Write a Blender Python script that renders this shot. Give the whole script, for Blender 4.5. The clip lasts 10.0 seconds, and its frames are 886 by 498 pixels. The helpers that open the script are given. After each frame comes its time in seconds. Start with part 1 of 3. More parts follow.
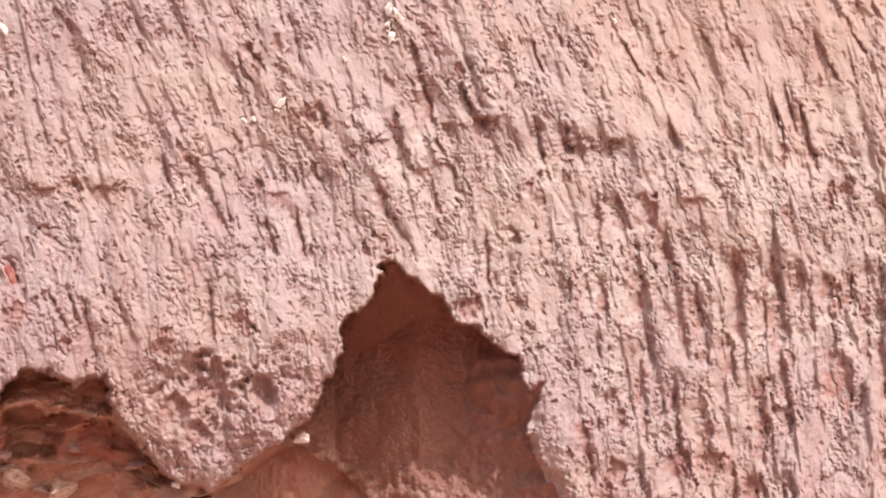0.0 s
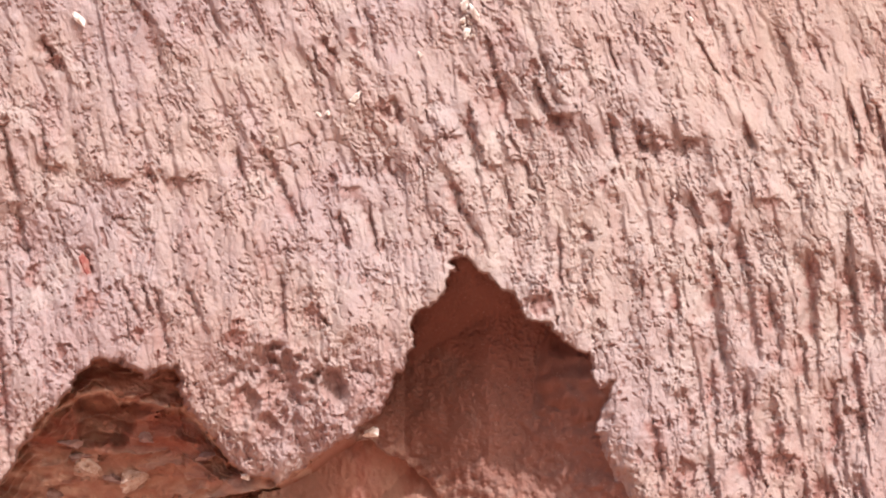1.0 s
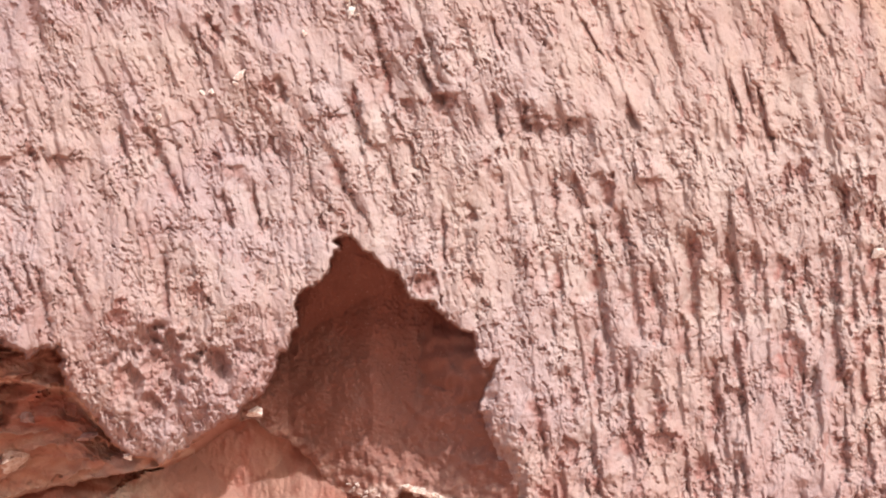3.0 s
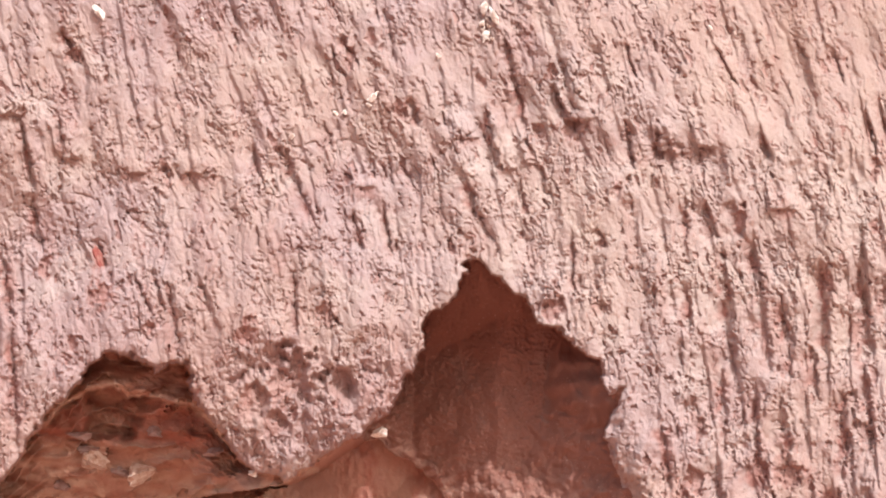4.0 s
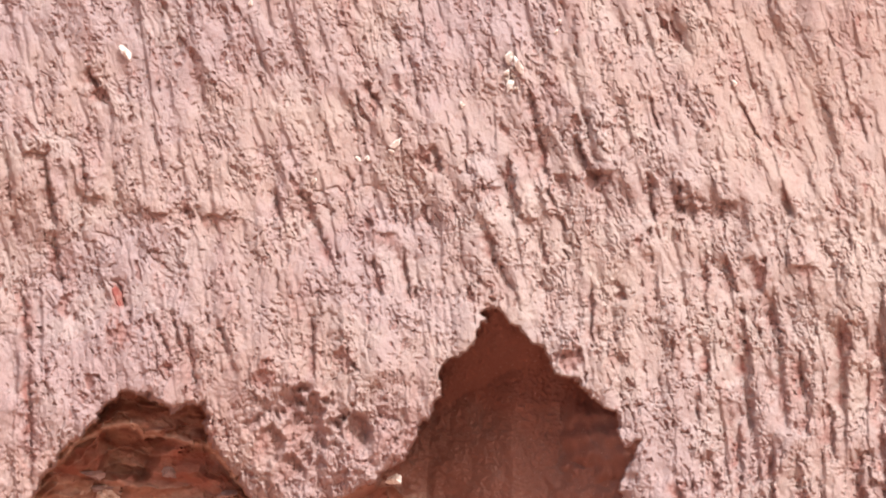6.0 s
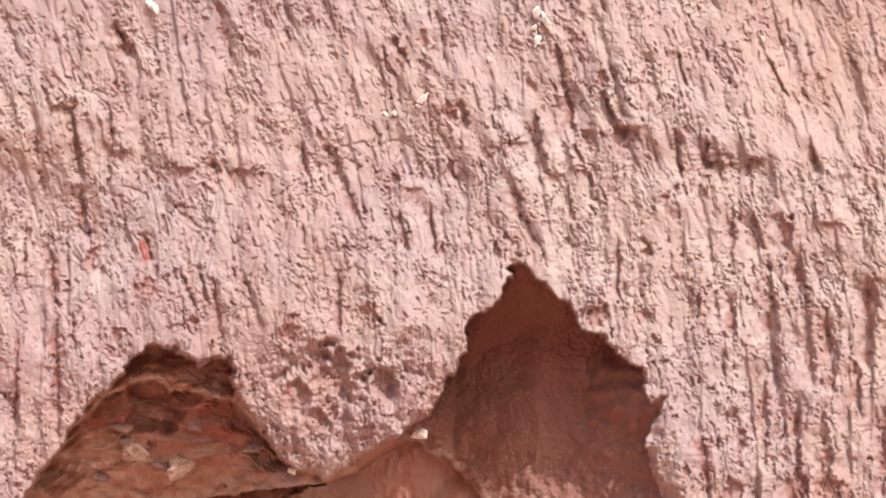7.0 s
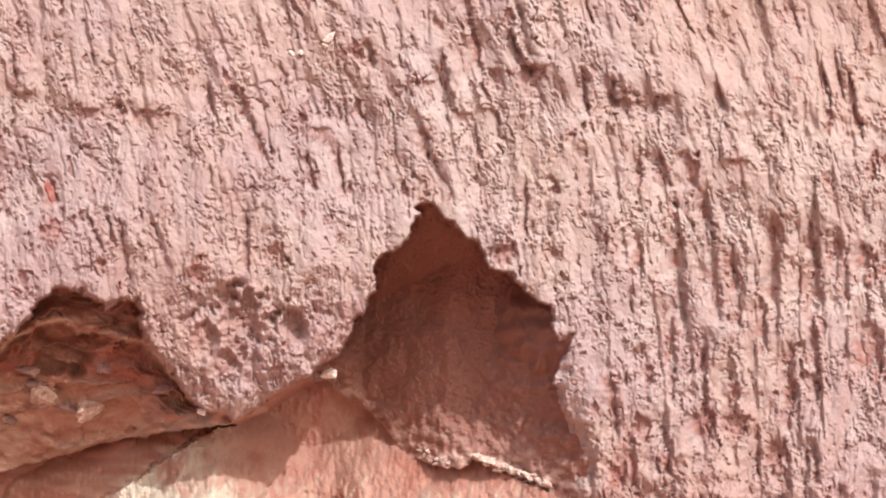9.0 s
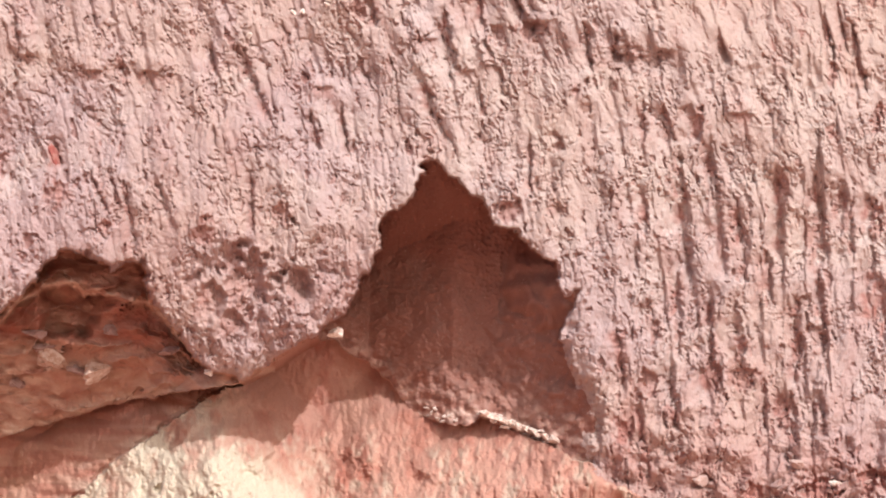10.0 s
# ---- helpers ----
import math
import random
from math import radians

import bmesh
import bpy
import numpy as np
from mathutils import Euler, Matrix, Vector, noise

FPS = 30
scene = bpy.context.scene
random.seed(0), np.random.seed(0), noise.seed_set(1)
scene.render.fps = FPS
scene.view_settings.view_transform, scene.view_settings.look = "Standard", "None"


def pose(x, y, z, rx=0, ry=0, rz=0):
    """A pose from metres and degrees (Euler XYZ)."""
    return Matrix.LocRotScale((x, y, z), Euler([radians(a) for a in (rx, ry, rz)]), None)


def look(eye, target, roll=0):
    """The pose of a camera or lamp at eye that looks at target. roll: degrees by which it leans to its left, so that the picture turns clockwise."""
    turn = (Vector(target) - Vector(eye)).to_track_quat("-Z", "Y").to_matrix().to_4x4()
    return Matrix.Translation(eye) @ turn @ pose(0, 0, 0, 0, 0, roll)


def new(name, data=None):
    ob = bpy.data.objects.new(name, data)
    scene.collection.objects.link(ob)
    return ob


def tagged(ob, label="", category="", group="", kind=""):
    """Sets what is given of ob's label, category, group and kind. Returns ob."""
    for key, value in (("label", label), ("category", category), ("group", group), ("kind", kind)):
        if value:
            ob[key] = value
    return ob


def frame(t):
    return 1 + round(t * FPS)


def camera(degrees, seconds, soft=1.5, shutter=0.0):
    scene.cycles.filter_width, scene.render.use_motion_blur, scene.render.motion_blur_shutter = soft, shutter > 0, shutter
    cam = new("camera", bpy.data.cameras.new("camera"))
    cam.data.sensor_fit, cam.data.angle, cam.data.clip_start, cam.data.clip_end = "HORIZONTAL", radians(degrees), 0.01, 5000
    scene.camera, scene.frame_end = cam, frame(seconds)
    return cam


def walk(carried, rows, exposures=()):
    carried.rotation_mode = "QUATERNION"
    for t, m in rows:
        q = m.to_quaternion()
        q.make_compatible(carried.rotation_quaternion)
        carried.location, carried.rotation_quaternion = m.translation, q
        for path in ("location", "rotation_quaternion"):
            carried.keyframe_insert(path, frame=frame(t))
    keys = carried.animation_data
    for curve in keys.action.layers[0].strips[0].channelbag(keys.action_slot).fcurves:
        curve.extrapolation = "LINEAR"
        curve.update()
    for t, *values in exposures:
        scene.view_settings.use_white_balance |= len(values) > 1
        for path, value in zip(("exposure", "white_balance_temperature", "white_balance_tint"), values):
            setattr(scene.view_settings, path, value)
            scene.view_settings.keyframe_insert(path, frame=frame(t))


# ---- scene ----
import functools

cam = camera(23.0, 10.0, soft=1.85)
EYE, TILT = 1.6, 7.0
# the camera stands still and is turned by hand: seconds, yaw, pitch, roll
ROWS = [
    (0.0, 0.000, 0.000, -0.000),
    (0.5, 1.201, 0.149, -0.400),
    (1.0, 1.897, -0.117, -0.853),
    (1.5, -1.592, 0.173, 0.132),
    (2.0, -2.322, -0.085, 0.548),
    (2.2, -2.426, -0.263, 0.050),
    (3.3, 0.036, -0.640, -1.814),
    (3.5, 1.420, -0.466, -2.093),
    (4.0, 2.248, -0.076, -2.355),
    (4.5, 2.175, 0.851, -2.566),
    (5.0, 3.721, 1.219, -3.275),
    (5.5, 3.283, 0.790, -3.757),
    (5.7, 2.688, 1.467, -3.874),
    (6.8, 3.089, -0.245, -3.556),
    (7.0, 3.449, -0.068, -4.044),
    (7.5, 3.441, 0.020, -3.457),
    (8.0, 1.554, 0.174, -2.953),
    (8.5, 1.836, -1.157, -3.437),
    (9.0, 1.023, -1.507, -3.611),
    (9.5, 0.581, -2.225, -3.249),
    (10.0, 1.127, -2.626, -2.879),
]
STAND = pose(0, 0, EYE, TILT, 0, 0)
walk(cam, [(t, STAND @ pose(0, 0, 0, 90 + pitch, roll, yaw)) for t, yaw, pitch, roll in ROWS])

# ---- world, sun, exposure ----
scene.view_settings.exposure = -0.3
SUN_WAY = (STAND.to_3x3() @ Vector((0.33, -0.61, 0.72))).normalized()
world = bpy.data.worlds.new("sky")
scene.world = world
world.use_nodes = True
sky = world.node_tree.nodes.new("ShaderNodeTexSky")
sky.sky_type, sky.sun_disc = "NISHITA", False
sky.air_density, sky.dust_density, sky.ozone_density = 0.7, 5.0, 0.2
sky.sun_elevation = math.asin(SUN_WAY.z)
sky.sun_rotation = math.atan2(SUN_WAY.x, SUN_WAY.y)
world.node_tree.nodes["Background"].inputs["Strength"].default_value = 0.2
world.node_tree.links.new(sky.outputs[0], world.node_tree.nodes["Background"].inputs["Color"])
sun = new("sun", bpy.data.lights.new("sun", "SUN"))
sun.data.energy, sun.data.angle, sun.data.color = 3.95, radians(0.6), (1.0, 0.98, 0.97)
sun.matrix_world = look(SUN_WAY * 40, (0, 0, 0))


# ---- materials ----
def nodes_of(name, roughness=0.95):
    mat = bpy.data.materials.new(name)
    mat.use_nodes = True
    bsdf = mat.node_tree.nodes["Principled BSDF"]
    bsdf.inputs["Roughness"].default_value = roughness
    bsdf.inputs["Specular IOR Level"].default_value = 0.25
    return mat, mat.node_tree, bsdf


def add_noise(tree, scale, detail=6.0, rough=0.6, stretch=(1, 1, 1), distort=0.0):
    coord = tree.nodes.new("ShaderNodeTexCoord")
    mapping = tree.nodes.new("ShaderNodeMapping")
    mapping.inputs["Scale"].default_value = stretch
    tex = tree.nodes.new("ShaderNodeTexNoise")
    tex.inputs["Scale"].default_value = scale
    tex.inputs["Detail"].default_value = detail
    tex.inputs["Roughness"].default_value = rough
    tex.inputs["Distortion"].default_value = distort
    tree.links.new(coord.outputs["Object"], mapping.inputs["Vector"])
    tree.links.new(mapping.outputs[0], tex.inputs["Vector"])
    return tex.outputs["Fac"]


def ramp(tree, fac, lo, hi):
    node = tree.nodes.new("ShaderNodeMapRange")
    node.interpolation_type = "SMOOTHSTEP"
    node.inputs["From Min"].default_value, node.inputs["From Max"].default_value = lo, hi
    tree.links.new(fac, node.inputs["Value"])
    return node.outputs[0]


def blend(tree, fac, a, b, how="MIX"):
    node = tree.nodes.new("ShaderNodeMix")
    node.data_type, node.blend_type = "RGBA", how
    for socket, value in ((node.inputs[0], fac), (node.inputs[6], a), (node.inputs[7], b)):
        if isinstance(value, (int, float)):
            socket.default_value = value
        elif isinstance(value, tuple):
            socket.default_value = (*value, 1)
        else:
            tree.links.new(value, socket)
    return node.outputs[2]


def times(tree, a, b):
    node = tree.nodes.new("ShaderNodeMath")
    node.operation = "MULTIPLY"
    for socket, value in zip(node.inputs, (a, b)):
        if isinstance(value, (int, float)):
            socket.default_value = value
        else:
            tree.links.new(value, socket)
    return node.outputs[0]


def relief(tree, bsdf, fac, strength, distance):
    bump = tree.nodes.new("ShaderNodeBump")
    bump.inputs["Strength"].default_value, bump.inputs["Distance"].default_value = strength, distance
    tree.links.new(fac, bump.inputs["Height"])
    tree.links.new(bump.outputs[0], bsdf.inputs["Normal"])


def soil(name, main, warm, cool, pale, red, fleck=0.5, grain=0.5, ochre=None):
    """Earth: main colour mottled with a warm and a cool tone; the mesh's soil attribute carries pale crust and tone
    (r), iron red and reddened recess shade (g), ochre (b).
    """
    mat, tree, bsdf = nodes_of(name)
    attr = tree.nodes.new("ShaderNodeAttribute")
    attr.attribute_name = "soil"
    split = tree.nodes.new("ShaderNodeSeparateColor")
    tree.links.new(attr.outputs["Color"], split.inputs[0])
    col = blend(tree, times(tree, ramp(tree, add_noise(tree, 1.1, 5, 0.6), 0.38, 0.64), 0.4), main, warm)
    col = blend(tree, times(tree, ramp(tree, add_noise(tree, 3.2, 6, 0.65, (1.6, 1, 0.7)), 0.5, 0.68), 0.7), col, cool)
    col = blend(tree, split.outputs[2], col, ochre or warm)
    col = blend(tree, split.outputs[0], col, pale)
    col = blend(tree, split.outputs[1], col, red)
    spots = ramp(tree, add_noise(tree, 42, 5, 0.7, (1.3, 1, 0.6)), 0.56, 0.72)
    col = blend(tree, times(tree, spots, fleck), col, red)
    chalk = ramp(tree, add_noise(tree, 60, 4, 0.6), 0.62, 0.74)
    col = blend(tree, times(tree, chalk, fleck), col, pale)
    val = tree.nodes.new("ShaderNodeMapRange")
    val.inputs["To Min"].default_value, val.inputs["To Max"].default_value = 1 - grain * 0.45, 1 + grain * 0.3
    tree.links.new(add_noise(tree, 130, 6, 0.75, (1.2, 1, 0.8)), val.inputs["Value"])
    col = blend(tree, 1.0, col, val.outputs[0], "MULTIPLY")
    tree.links.new(col, bsdf.inputs["Base Color"])
    relief(tree, bsdf, add_noise(tree, 150, 6, 0.7, (1.2, 1, 0.75)), 0.55, 0.006)
    return mat


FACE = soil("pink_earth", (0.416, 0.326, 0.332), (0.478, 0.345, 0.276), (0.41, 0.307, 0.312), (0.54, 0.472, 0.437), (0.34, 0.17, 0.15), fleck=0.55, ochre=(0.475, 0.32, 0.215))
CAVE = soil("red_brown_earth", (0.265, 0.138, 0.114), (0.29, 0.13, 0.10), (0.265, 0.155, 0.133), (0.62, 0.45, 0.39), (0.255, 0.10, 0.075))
BEDS = soil("layered_brown_earth", (0.45, 0.25, 0.195), (0.47, 0.29, 0.205), (0.41, 0.215, 0.18), (0.62, 0.475, 0.39), (0.35, 0.135, 0.10))
CLAY = soil("orange_clay", (0.435, 0.235, 0.19), (0.46, 0.27, 0.21), (0.40, 0.21, 0.175), (0.54, 0.475, 0.385), (0.35, 0.14, 0.105), fleck=0.45)
GROUND = soil("trodden_red_earth", (0.56, 0.295, 0.212), (0.585, 0.325, 0.228), (0.525, 0.265, 0.197), (0.64, 0.44, 0.34), (0.46, 0.18, 0.12))


def stone_material(name, a, b, roughness=0.8):
    mat, tree, bsdf = nodes_of(name, roughness)
    col = blend(tree, ramp(tree, add_noise(tree, 30, 5, 0.65), 0.4, 0.62), a, b)
    tree.links.new(col, bsdf.inputs["Base Color"])
    relief(tree, bsdf, add_noise(tree, 120, 6, 0.7), 0.5, 0.004)
    return mat


WHITE = stone_material("chalky_white_stone", (0.82, 0.79, 0.76), (0.58, 0.47, 0.42))
GREY = stone_material("pale_grey_stone", (0.60, 0.55, 0.52), (0.46, 0.33, 0.28))
REDSTONE = stone_material("iron_red_stone", (0.22, 0.08, 0.06), (0.27, 0.13, 0.10))
PINKSTONE = stone_material("dusty_pink_stone", (0.44, 0.325, 0.30), (0.36, 0.235, 0.205))

CLOD = stone_material("pink_earth_clod", (0.37, 0.26, 0.245), (0.31, 0.19, 0.17), 0.95)
CRUST = stone_material("pale_crust", (0.70, 0.60, 0.54), (0.50, 0.34, 0.28), 0.9)
IRON = stone_material("bright_iron_earth", (0.28, 0.085, 0.075), (0.34, 0.17, 0.15), 0.9)
BLOCK = stone_material("crumbling_brown_earth", (0.56, 0.43, 0.37), (0.42, 0.26, 0.20))

# ---- the bank's relief ----
# The bank is drawn on its own plane, which leans back by TILT: marks of 3 mm to the right (x) and down (y) from a datum
# 2.35 m left and 1.32 m above the plane's middle; depths, in the same marks, go into the bank.
MARK, AWAY = 0.003, 11.562
MOUND_PITS = [(231, 1071, 7, 11, 22), (575, 1012, 26, 22, 12), (600, 1035, 16, 14, 12), (555, 1000, 10, 9, 10), (700, 1030, 24, 12, 10)]
HOLLOW_LEDGE = [(-120, 840), (-30, 752), (25, 717), (94, 727), (195, 748), (262, 800), (330, 870)]
HOLLOW_ROOF = [(-120, 850), (-66, 770), (6, 683), (39, 657), (185, 666), (204, 733), (261, 791), (314, 857), (400, 858)]
GOUGES_UPPER = [
    (437, 72, 472, 132, 14, 9), (340, 272, 402, 405, 16, 13), (412, 225, 432, 275, 7, 8), (470, 385, 492, 452, 12, 9), (522, 360, 546, 470, 9, 7), (566, 178, 582, 232, 13, 10),
    (697, 188, 727, 297, 17, 11), (728, 60, 775, 238, 14, 11), (772, 240, 795, 288, 9, 7), (815, 145, 846, 208, 15, 11), (940, 66, 962, 132, 11, 7), (945, 210, 966, 292, 13, 9),
    (1000, 212, 1014, 278, 12, 9), (1178, 198, 1207, 268, 9, 6), (660, 296, 692, 388, 14, 10), (688, 372, 724, 428, 11, 9),
]
GOUGES_MIDDLE = [
    (1094, 340, 1116, 412, 12, 9), (1140, 338, 1164, 402, 18, 14), (1055, 372, 1064, 402, 9, 8), (1360, 150, 1400, 290, 10, 7), (1413, 178, 1442, 285, 10, 7), (290, 272, 302, 332, 9, 7),
    (132, 308, 148, 342, 8, 7), (600, 240, 640, 420, 6, 12), (560, 300, 580, 345, 8, 8), (905, 395, 922, 432, 11, 9), (860, 400, 870, 520, 8, 9), (1095, 60, 1140, 140, 8, 7),
    (1240, 40, 1275, 140, 6, 8), (1300, 60, 1330, 130, 6, 8), (1440, 60, 1490, 150, 7, 8), (1490, 20, 1540, 110, 6, 8),
]
GOUGES_LEFT = [
    (-131, 236, -100, 366, 13, 9), (-104, 372, -81, 482, 18, 13), (-60, 232, -50, 325, 11, 9), (-64, 79, -24, 143, 15, 10), (128, 313, 149, 364, 10, 8), (-153, 481, -129, 601, 16, 11),
    (-131, 602, -111, 834, 17, 13), (-202, 647, -186, 838, 12, 10), (82, 507, 122, 586, 9, 8), (116, 495, 144, 584, 8, 8), (369, 480, 381, 610, 9, 8), (-196, 245, -184, 341, 7, 8),
    (17, 451, 34, 510, 9, 9), (416, 507, 457, 595, 9, 9), (198, 500, 246, 618, 6, 14), (150, 544, 177, 653, 7, 10),
]
RIBS_RIGHT_UPPER = [
    (1058, 327, 1062, 427, 8, 10), (1122, 407, 1160, 649, 16, 14), (1178, 388, 1220, 639, 17, 14), (1227, 489, 1254, 599, 10, 12), (1251, 589, 1256, 650, 8, 12), (1308, 439, 1317, 610, 13, 13),
    (1364, 430, 1398, 616, 15, 14), (1414, 450, 1420, 551, 10, 12), (1462, 481, 1471, 572, 16, 13), (1505, 481, 1512, 552, 12, 12), (1556, 452, 1566, 573, 15, 12), (1586, 482, 1602, 613, 13, 13),
    (1624, 452, 1643, 614, 16, 14), (1683, 453, 1689, 655, 12, 14), (1384, 138, 1419, 249, 9, 7), (1417, 204, 1453, 310, 9, 7),
]
RIBS_RIGHT_LOWER = [
    (1066, 489, 1078, 578, 11, 12), (1132, 595, 1148, 795, 15, 12), (1128, 796, 1150, 916, 13, 12), (1193, 652, 1208, 842, 12, 12), (1291, 587, 1305, 687, 12, 12), (1346, 664, 1361, 784, 13, 12),
    (1377, 543, 1402, 782, 14, 12), (1346, 835, 1363, 935, 14, 13), (1397, 832, 1410, 912, 13, 12), (1248, 710, 1266, 849, 10, 12), (1087, 688, 1106, 757, 14, 12), (1424, 470, 1444, 609, 11, 12),
    (1475, 568, 1492, 737, 12, 12), (1029, 721, 1052, 861, 8, 12), (1076, 849, 1105, 1019, 13, 13), (1186, 803, 1216, 852, 15, 14),
]
LEDGES = [
    (838, 206, 882, 206, 20, 22), (1005, 256, 1050, 246, 12, 18), (1072, 252, 1102, 242, 12, 14), (760, 284, 800, 282, 8, 12), (-170, 236, -121, 235, 12, 14), (-43, 309, -16, 310, 8, 10),
    (55, 333, 101, 330, 8, 12), (157, 335, 228, 323, 9, 16), (640, 246, 690, 236, 8, 14), (1210, 350, 1250, 345, 8, 16), (1336, 673, 1372, 667, 12, 9), (820, 528, 850, 520, 14, 22),
    (900, 520, 930, 532, 10, 16), (925, 322, 945, 328, 12, 10),
]
CRACKS = [
    (354, 276, 376, 274, 7, 2.5), (376, 274, 400, 262, 7, 2.5), (434, 264, 458, 258, 7, 2.5), (458, 258, 490, 272, 7, 2.5), (330, 370, 352, 360, 6, 2.5), (29, 732, 41, 772, 6, 3),
    (81, 588, 142, 585, 6, 3), (668, 468, 700, 461, 6, 4), (1060, 130, 1085, 175, 5, 4), (1210, 108, 1240, 160, 5, 4), (-39, 373, 7, 380, 6, 4), (301, 358, 337, 363, 6, 3),
]
RIBS_FAR = [
    (1558, 573, 1583, 734, 15, 13), (1579, 744, 1590, 895, 13, 12), (1615, 664, 1621, 775, 13, 12), (1621, 775, 1638, 896, 14, 12), (1661, 624, 1667, 897, 12, 12), (1535, 462, 1537, 653, 9, 10),
    (1707, 655, 1710, 816, 10, 11), (1492, 607, 1509, 756, 12, 12), (1636, 604, 1651, 674, 12, 11), (1468, 612, 1476, 713, 12, 12), (1504, 632, 1510, 713, 13, 11), (1346, 701, 1355, 832, 9, 11),
]
PITS = [
    (455, 112, 9, 20, 16), (289, 607, 18, 28, 10), (430, 570, 16, 22, 9), (848, 226, 26, 20, 16),
    (1155, 368, 12, 28, 18), (936, 326, 9, 7, 12), (915, 426, 11, 9, 10), (655, 780, 18, 24, 10), (1610, 642, 15, 28, 18), (1637, 488, 18, 22, 14),
    (-39, 130, 14, 14, 14), (-77, 507, 12, 24, 14), (1206, 817, 16, 26, 20), (1406, 1011, 34, 24, 40),
]
SLABS = [
    (772, 288, 32, 66, 12), (838, 209, 54, 84, 18), (1005, 258, 52, 58, 14), (1072, 250, 36, 40, 11), (644, 248, 50, 46, 10), (722, 297, 38, 98, 12),
    (-62, 311, 50, 72, 11), (-174, 238, 56, 34, 10), (156, 334, 74, 46, 9), (50, 334, 56, 44, 8), (815, 528, 36, 44, 12), (898, 532, 36, 40, 10),
    (1208, 352, 48, 36, 8), (470, 345, 40, 50, 8),
]
SCOOPS = [(375, 690, 50, 58, 52), (305, 724, 36, 42, 40), (463, 698, 34, 32, 36), (346, 770, 26, 24, 26), (441, 786, 16, 22, 22)]
SOCKETS = [
    (1621, 412, 9, 26, 20), (1641, 422, 8, 22, 18), (1710, 350, 9, 22, 20), (1594, 422, 8, 18, 16), (1386, 279, 9, 20, 14), (1390, 375, 9, 14, 12),
    (1313, 479, 12, 24, 12), (1479, 531, 12, 34, 14), (1099, 743, 10, 22, 18), (1206, 815, 14, 28, 22), (1259, 810, 26, 10, 14),
]
HOLLOWS_LOW = [
    (1494, 989, 26, 24, 34), (1088, 837, 24, 28, 26), (1260, 822, 30, 20, 16), (1332, 866, 24, 22, 14), (1055, 921, 20, 28, 12), (830, 545, 20, 22, 16),
    (118, 606, 14, 10, 12), (28, 551, 22, 26, 10), (554, 203, 8, 18, 10), (1365, 560, 14, 30, 12), (1500, 335, 16, 20, 18), (1471, 345, 13, 26, 24),
    (1618, 353, 11, 20, 24), (1577, 381, 8, 32, 20), (1286, 1020, 24, 16, 14),
]
OPENING = [
    (-301, 1494), (-272, 1195), (-199, 987), (-117, 861), (-66, 770), (-9, 719),
    (6, 683), (39, 657), (81, 656), (115, 676), (129, 689), (146, 672),
    (185, 666), (196, 704), (204, 733), (229, 764), (261, 791), (276, 829),
    (314, 857), (373, 866), (424, 833), (461, 803), (500, 779), (541, 746),
    (559, 713), (580, 676), (601, 632), (609, 598), (598, 582), (612, 568),
    (649, 537), (667, 505), (682, 480), (670, 473), (697, 461), (719, 488),
    (750, 507), (796, 544), (803, 572),
]
OPENING_RIGHT = [
    (846, 580), (878, 612), (916, 631), (922, 658), (937, 688), (961, 680),
    (958, 699), (941, 726), (931, 766), (947, 806), (990, 858), (1007, 903),
    (992, 965), (1014, 1002), (1097, 1042), (1192, 1136), (1278, 1406),
]
LIP_CAVE = [
    (380, 795), (531, 791), (603, 836), (645, 874), (693, 915), (745, 933),
    (798, 916), (936, 960), (965, 981), (1054, 992),
]
LIP_CRUST = [
    (-248, 1275), (12, 1169), (99, 1081), (167, 1015), (246, 952), (290, 919),
    (344, 888), (388, 871), (462, 831),
]
LIP_SHELF = [
    (-317, 1085), (-157, 1026), (24, 967), (143, 925), (243, 901), (293, 890),
    (343, 882), (388, 865), (461, 811),
]


@functools.lru_cache(maxsize=None)
def angles(seed):
    return np.random.RandomState(seed).rand(256, 256).astype(np.float32) * 6.2831853


def perlin(x, y, seed):
    table = angles(seed)
    xi, yi = np.floor(x).astype(np.int32), np.floor(y).astype(np.int32)
    fx, fy = (x - xi).astype(np.float32), (y - yi).astype(np.float32)

    def corner(i, j):
        angle = table[(xi + i) & 255, (yi + j) & 255]
        return np.cos(angle) * (fx - i) + np.sin(angle) * (fy - j)
    wx, wy = fx * fx * fx * (fx * (fx * 6 - 15) + 10), fy * fy * fy * (fy * (fy * 6 - 15) + 10)
    top = corner(0, 0) * (1 - wx) + corner(1, 0) * wx
    low = corner(0, 1) * (1 - wx) + corner(1, 1) * wx
    return (top * (1 - wy) + low * wy) * 1.5


def cells(x, y, seed):
    """Distance to the nearest of scattered points, one a unit square, and that point's own random number."""
    rs = np.random.RandomState(seed)
    jx, jy, own = (rs.rand(128, 128).astype(np.float32) for _ in range(3))
    xi, yi = np.floor(x).astype(np.int32), np.floor(y).astype(np.int32)
    best, mine = np.full(x.shape, 9.0, np.float32), np.zeros(x.shape, np.float32)
    for i in (-1, 0, 1):
        for j in (-1, 0, 1):
            a, b = (xi + i) & 127, (yi + j) & 127
            d = np.hypot(xi + i + jx[a, b] - x, yi + j + jy[a, b] - y)
            near = d < best
            best, mine = np.where(near, d, best), np.where(near, own[a, b], mine)
    return best, mine


def ease(v, lo, hi):
    v = np.clip((v - lo) / (hi - lo), 0, 1)
    return v * v * (3 - 2 * v)


